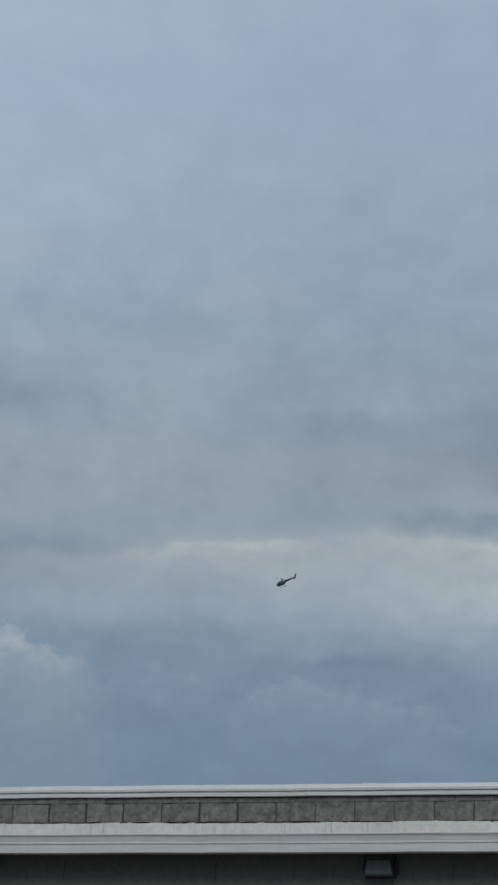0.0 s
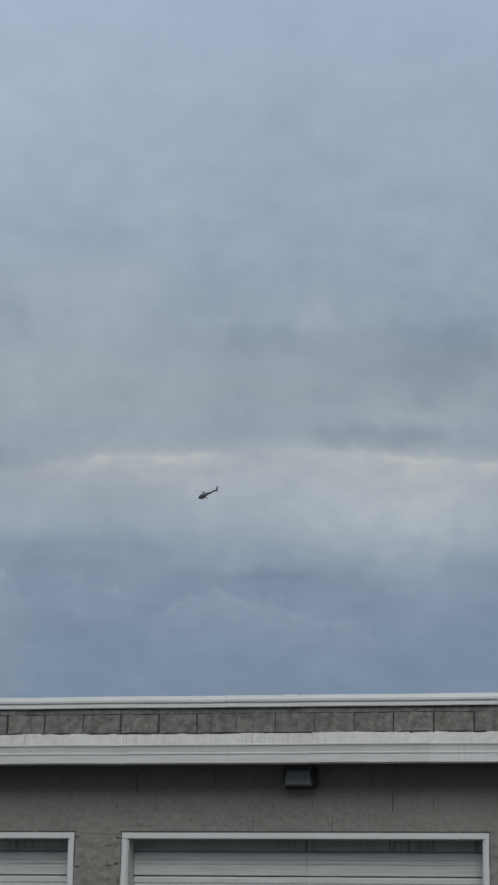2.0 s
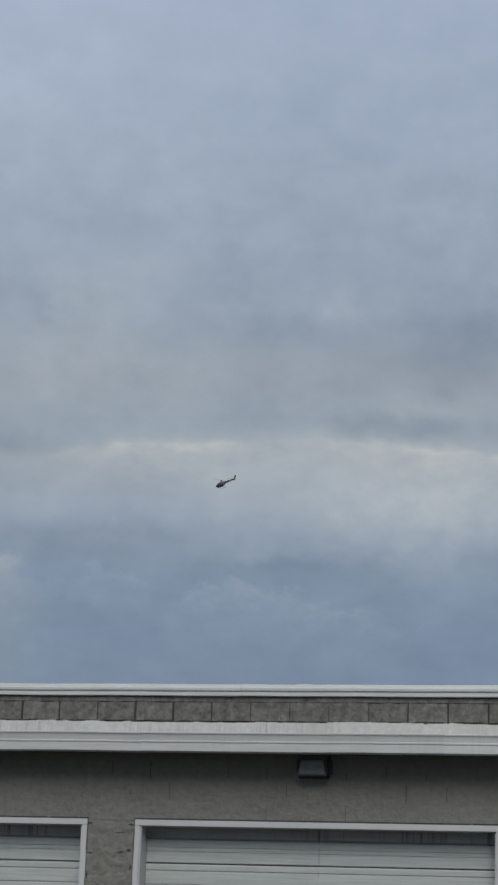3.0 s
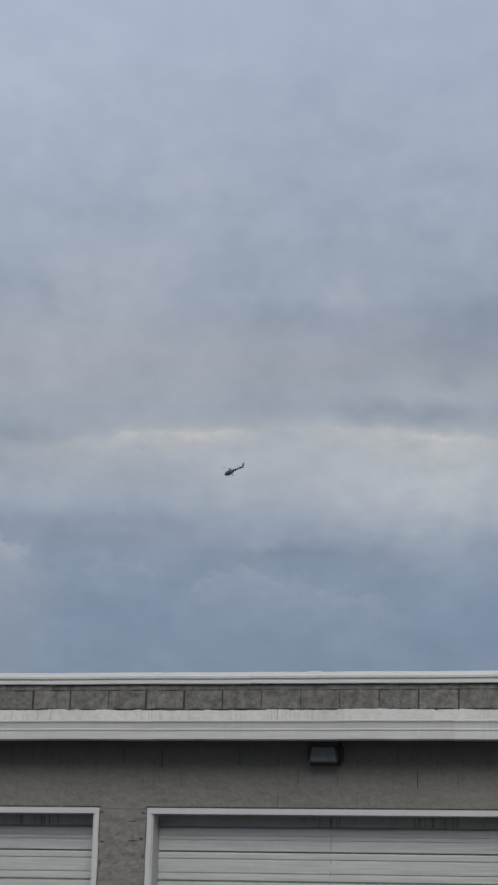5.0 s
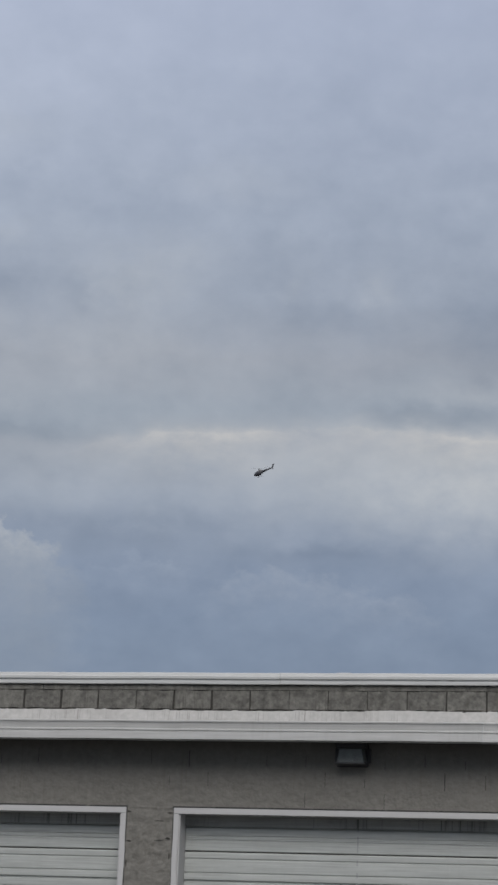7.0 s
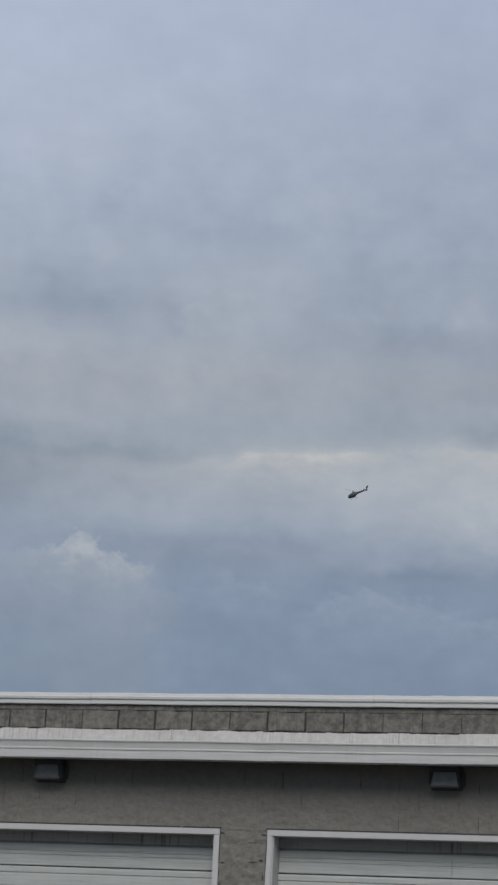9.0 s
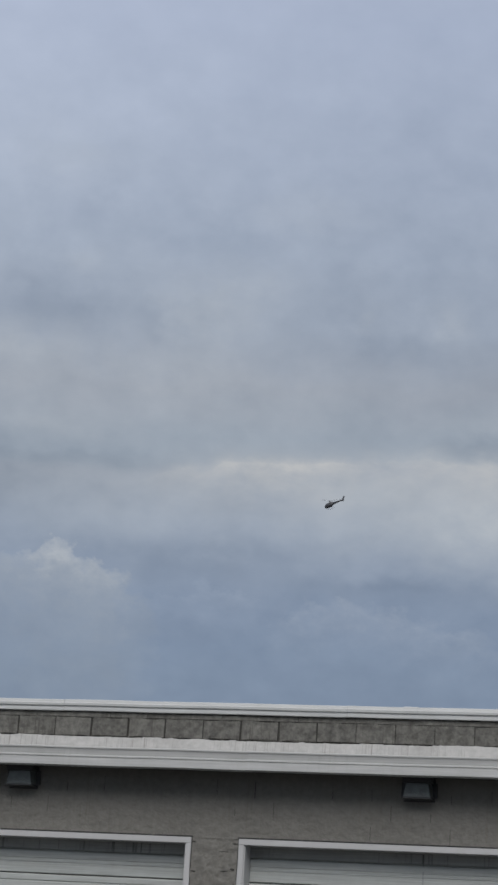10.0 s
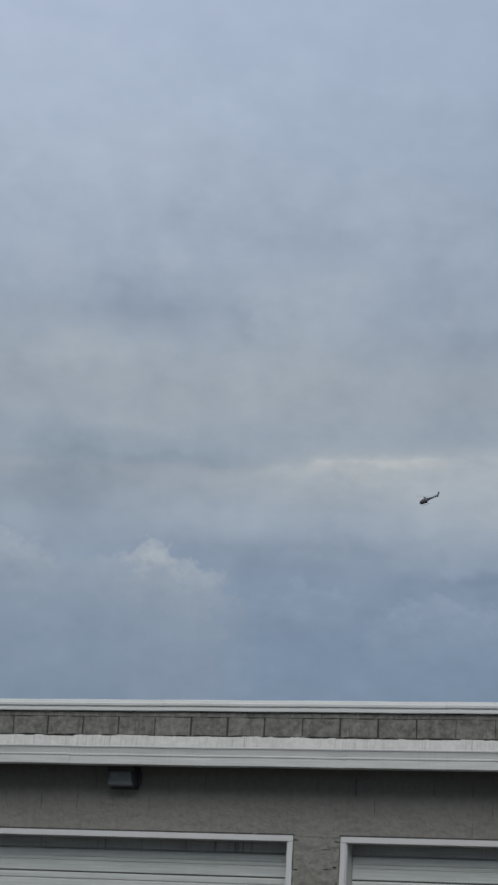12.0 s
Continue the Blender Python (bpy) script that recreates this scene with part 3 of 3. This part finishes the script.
def helicopter():
    """A light single-rotor helicopter; its nose points to -x, its origin lies under the mast at the belly."""
    ob = base("helicopter", 0, 0, 0, "small dark helicopter flying under grey clouds, nose down", "helicopter")
    # rows: x, centre y, centre z, half width, half height
    part("cabin", loft([(-3.05, 0, 0.75, 0.05, 0.05), (-2.9, 0, 0.78, 0.5, 0.42), (-2.4, 0, 0.92, 0.85, 0.8), (-1.6, 0, 1.05, 1.05, 1.12), (-0.6, 0, 1.1, 1.08, 1.2),
                        (0.4, 0, 1.15, 1.0, 1.1), (1.3, 0, 1.3, 0.75, 0.8), (2.2, 0, 1.45, 0.34, 0.36)]), M_HULL, ob, smooth=True)
    part("engine_cowling", loft([(-0.9, 0, 2.0, 0.12, 0.08), (-0.5, 0, 2.2, 0.5, 0.42), (0.5, 0, 2.25, 0.56, 0.5), (1.4, 0, 2.05, 0.44, 0.4), (2.0, 0, 1.8, 0.14, 0.12)]), M_COWL, ob, "paler grey engine cowling", smooth=True)
    part("windscreen", loft([(-2.82, 0, 1.0, 0.2, 0.12), (-2.4, 0, 1.2, 0.66, 0.4), (-1.7, 0, 1.45, 0.86, 0.56), (-1.2, 0, 1.55, 0.8, 0.5)]), M_CANOPY, ob, smooth=True)
    part("tail_boom", loft([(1.5, 0, 1.45, 0.55, 0.6), (4.0, 0, 1.62, 0.38, 0.42), (7.2, 0, 1.82, 0.26, 0.3)]), M_HULL, ob, smooth=True)
    bm = bmesh.new()
    pts = [(6.2, 1.85), (7.3, 1.9), (8.1, 3.5), (7.3, 3.5), (6.5, 2.2)]
    a = [bm.verts.new((x, -0.06, z)) for x, z in pts]
    b = [bm.verts.new((x, 0.06, z)) for x, z in pts]
    bm.faces.new(a), bm.faces.new(b[::-1])
    for i in range(5):
        bm.faces.new((a[i], a[(i + 1) % 5], b[(i + 1) % 5], b[i]))
    part("tail_fin", bm, M_HULL, ob)
    part("lower_fin", solid(6.75, 7.1, -0.05, 0.05, 1.1, 1.75, 0.02), M_HULL, ob)
    part("stabiliser", solid(5.6, 6.1, -1.25, 1.25, 1.72, 1.8, 0.02), M_HULL, ob)
    part("rotor_mast", loft([(-0.12, 0, 2.75, 0.1, 0.45), (0.12, 0, 2.75, 0.1, 0.45)]), M_HULL, ob)
    part("rotor_hub", solid(-0.35, 0.35, -0.35, 0.35, 3.0, 3.16, 0.05), M_HULL, ob)
    for k in range(3):
        blade = solid(0.3, 5.3, -0.08, 0.08, 3.06, 3.085)
        bmesh.ops.rotate(blade, verts=blade.verts, cent=(0, 0, 0), matrix=Matrix.Rotation(radians(8 + 120 * k), 3, "Z"))
        part("rotor_blade", blade, M_BLADE, ob)
    part("tail_rotor_blade", solid(7.05, 7.2, 0.2, 0.25, 1.0, 2.8), M_BLADE, ob)
    for s in (-1, 1):
        skid = part("skid", loft([(-2.2, s * 1.05, -0.35, 0.04, 0.04), (-1.9, s * 1.05, -0.5, 0.05, 0.05), (1.5, s * 1.05, -0.5, 0.05, 0.05)]), M_HULL, ob)
        for x in (-1.2, 0.7):
            strut = solid(x - 0.05, x + 0.05, -0.04, 0.04, -0.45, 0.35)
            bmesh.ops.rotate(strut, verts=strut.verts, cent=(0, 0, 0.35), matrix=Matrix.Rotation(radians(s * 22), 3, "X"))
            bmesh.ops.translate(strut, verts=strut.verts, vec=(0, s * 0.72, 0))
            part("skid_strut", strut, M_HULL, skid)
    return ob


heli = helicopter()
hp, he, hd = radians(13.09), radians(13.9), 1080.0
heli.matrix_basis = Matrix.Translation(EYE + hd * Vector((-math.sin(hp) * math.cos(he), math.cos(hp) * math.cos(he), math.sin(he)))) @ pose(0, 0, 0, 0, 0, 13 - 25) @ pose(0, 0, 0, 0, -13, 0) @ pose(-2, 0, -1.2)


# ---- blocks of the front: parapet courses, lintel courses and pier ----
def block_mesh(name, w, h, mat, depth=0.03, rough=0.004, seed=0, b=0.006, worn=0.001):
    """A concrete block's exposed face, worn at its edges; origin at the lower left of the face."""
    bm = bmesh.new()
    rnd = random.Random(seed)
    nx = 4
    face = []
    for j, (z, inset) in enumerate(((0, b), (b, 0), (h - b, 0), (h, b))):
        row = []
        for i in range(nx + 1):
            x = w * i / nx
            e = inset if 0 < i < nx else b
            x = min(max(x, worn * rnd.random()), w - worn * rnd.random())
            row.append(bm.verts.new((x, e + rough * 0.5 * rnd.random(), z + (worn * rnd.uniform(-1, 1) if j in (0, 3) else 0))))
        face.append(row)
    for a, c in zip(face, face[1:]):
        for i in range(nx):
            bm.faces.new((a[i], a[i + 1], c[i + 1], c[i]))
    rim = face[0] + [r[-1] for r in face[1:]] + face[-1][-2::-1] + [r[0] for r in face[-2:0:-1]]
    back = [bm.verts.new((v.co.x, depth, v.co.z)) for v in rim]
    for i in range(len(rim)):
        k = (i + 1) % len(rim)
        bm.faces.new((rim[i], rim[k], back[k], back[i]))
    bmesh.ops.recalc_face_normals(bm, faces=bm.faces)
    me = bpy.data.meshes.new(name)
    bm.to_mesh(me)
    bm.free()
    me.materials.append(mat)
    return me


def lay(parent, mesh, x, y, z):
    ob = new("block", mesh)
    ob.parent = parent
    ob.location = (x, y, z)
    return ob


rnd = random.Random(11)
PAR = [block_mesh("parapet_block", BLOCK - 0.013, COURSE - 0.010, M_PARAPET, 0.03, 0.009, s, 0.008, 0.0075) for s in range(8)]
TIGHT = [block_mesh("parapet_block", BLOCK - 0.004, COURSE - 0.010, M_PARAPET, 0.03, 0.006, 30 + s, 0.004, 0.003) for s in range(3)]
CAPS = [block_mesh("parapet_block", BLOCK - 0.002, 0.05, M_PARAPET, 0.03, 0.004, 20 + s, 0.003, 0.001) for s in range(3)]
k0, k1 = math.ceil(X0 / BLOCK), math.floor(X1 / BLOCK) - 1
for k in range(k0, k1):
    lay(parapet, rnd.choice(TIGHT) if rnd.random() < 0.25 else rnd.choice(PAR), BOND_X + BLOCK * k + 0.0065, -0.006 + rnd.uniform(-0.003, 0.003), TOP_COURSE - COURSE)
    lay(parapet, rnd.choice(CAPS), BOND_X + BLOCK * (k + 0.5) + 0.001, -0.004 + rnd.uniform(-0.003, 0.003), TOP_COURSE - 0.006)


def paint_depth(x, z):
    """Unevenness of the thick paint over a pier, unbroken from block to block."""
    return 0.009 * noise.noise((x * 9, z * 14, 5.0)) + 0.005 * max(0.0, noise.noise((x * 19, z * 30, 3.0))) + 0.002 * noise.noise((x * 36, z * 44, 7.0))


def lumpy_block(x0, w, row, swell=1.0):
    """A pier block under thick, uneven paint that hides its joints."""
    bm = bmesh.new()
    nx, nz = 8, 7
    z0 = -COURSE * row
    rows = []
    for j in range(nz + 1):
        rows.append([bm.verts.new((w * i / nx, swell * paint_depth(x0 + w * i / nx, z0 + COURSE * j / nz), COURSE * j / nz)) for i in range(nx + 1)])
    for a, b in zip(rows, rows[1:]):
        for i in range(nx):
            bm.faces.new((a[i], a[i + 1], b[i + 1], b[i]))
    rim = rows[0] + [r[-1] for r in rows[1:]] + rows[-1][-2::-1] + [r[0] for r in rows[-2:0:-1]]
    back = [bm.verts.new((v.co.x, 0.03, v.co.z)) for v in rim]
    for i in range(len(rim)):
        k = (i + 1) % len(rim)
        bm.faces.new((rim[i], rim[k], back[k], back[i]))
    bmesh.ops.recalc_face_normals(bm, faces=bm.faces)
    me = bpy.data.meshes.new("pier_block")
    bm.to_mesh(me)
    bm.free()
    me.materials.append(M_WALL)
    me.polygons.foreach_set("use_smooth", [True] * len(me.polygons))
    e = 0.004
    normals = []
    for v in me.vertices:
        x, z = x0 + v.co.x, z0 + v.co.z
        dx = swell * (paint_depth(x + e, z) - paint_depth(x - e, z)) / (2 * e)
        dz = swell * (paint_depth(x, z + e) - paint_depth(x, z - e)) / (2 * e)
        normals.append(Vector((dx, -1.0, dz)).normalized())
    me.normals_split_custom_set_from_vertices(normals)
    return me


def joint_mesh(width, height):
    jb = solid(0.0, width, 0.0, 0.003, 0.0, height)
    me = bpy.data.meshes.new("open_joint")
    jb.to_mesh(me)
    jb.free()
    me.materials.append(M_JOINT)
    return me


WIDE_JOINT = joint_mesh(0.0085, COURSE - 0.03)
THIN_JOINTS = [joint_mesh(0.0052, COURSE * h) for h in (0.45, 0.6, 0.75)]
PAINTED = [block_mesh("wall_block", BLOCK - 0.0001, COURSE, M_WALL, 0.02, 0.0006, 50 + s, 0.0005, 0.0) for s in range(6)]
SHORT = [block_mesh("wall_block", BLOCK - g, COURSE, M_WALL, 0.02, 0.0006, 60 + i, 0.0005, 0.0) for i, g in enumerate((0.0055, 0.009))]
# course, joint: where the paint has cracked open, and where it shows a hairline
CRACKED = {(3, 3), (4, 10), (4, -5)}
HAIRLINE = {(3, -4), (3, -2), (3, -1), (3, 2), (3, 5), (3, 6), (3, 8), (3, 9), (3, 10), (4, -6), (4, -4), (4, -3), (4, -2), (4, 3), (4, 4), (4, 7), (4, 8), (4, 11), (5, 6), (5, 8)}
for row in (2, 3, 4, 5):
    z = TOP_COURSE - COURSE * (row + 1)
    for k in range(-9, 15):
        x = BOND_X + BLOCK * (k + 0.5 * (row % 2))
        wide, thin = (row, k + 1) in CRACKED, (row, k + 1) in HAIRLINE
        if row < 4:
            me = SHORT[1] if wide else SHORT[0] if thin else rnd.choice(PAINTED)
        else:
            me = lumpy_block(x, BLOCK - (0.009 if wide else 0.0055 if thin else 0.0), row, 0.3 if row == 4 else 0.6)
        lay(wall_front, me, x, -0.006 + (rnd.uniform(-0.0002, 0.0002) if row < 4 else 0.0), z)
        if wide or thin:
            crack = new("open_joint", WIDE_JOINT if wide else rnd.choice(THIN_JOINTS))
            crack.parent = wall_front
            crack.location = (x + BLOCK - (0.0086 if wide else 0.0053), 0.0, z + (0.012 if wide else rnd.uniform(0.01, 0.05)))


for row in range(6, 12):
    z = TOP_COURSE - COURSE * (row + 1)
    cut = 0.229 if row % 2 else 0.273
    a, b = lumpy_block(0.0, cut, row, 1.25), lumpy_block(cut, 0.501 - cut, row, 1.25)
    for i in (-1, 0, 1):
        x = OPENINGS[2][0] - 0.562 + BAY * i
        lay(wall_front, a, x + 0.0005, -0.006, z)
        lay(wall_front, b, x + 0.0005 + cut, -0.006, z)


# gouges in the thick paint of the piers, where blocks have chipped beside the frames
def gouge(w, h, seed):
    r = random.Random(seed)
    bm = bmesh.new()
    n = 9
    out = []
    for i in range(n):
        q = 2 * math.pi * i / n
        out.append((w / 2 * math.cos(q) * r.uniform(0.7, 1.1), h / 2 * math.sin(q) * r.uniform(0.6, 1.2)))
    front = [bm.verts.new((x, 0.0, z)) for x, z in out]
    back = [bm.verts.new((x * 0.6, 0.006, z * 0.6)) for x, z in out]
    bm.faces.new(front)
    for i in range(n):
        k = (i + 1) % n
        bm.faces.new((front[i], front[k], back[k], back[i]))
    bmesh.ops.recalc_face_normals(bm, faces=bm.faces)
    me = bpy.data.meshes.new("gouge")
    bm.to_mesh(me)
    bm.free()
    # the chip's front is flat: the shade inside it is put into this dark colour
    me.materials.append(M_JOINT)
    return me


for i, (x, z, w, h) in enumerate([(0.823, 3.745, 0.05, 0.011), (0.838, 3.444, 0.062, 0.013), (1.262, 3.735, 0.06, 0.011), (1.15, 3.652, 0.11, 0.007),
                                  (1.25, 3.476, 0.05, 0.016), (1.16, 3.455, 0.09, 0.007), (1.272, 3.3, 0.012, 0.05), (0.82, 3.22, 0.012, 0.06)]):
    chip = new("gouge", gouge(w * 1.1, h * 1.5, i))
    chip.parent = wall_front
    chip.location = (x, -0.0095, z)
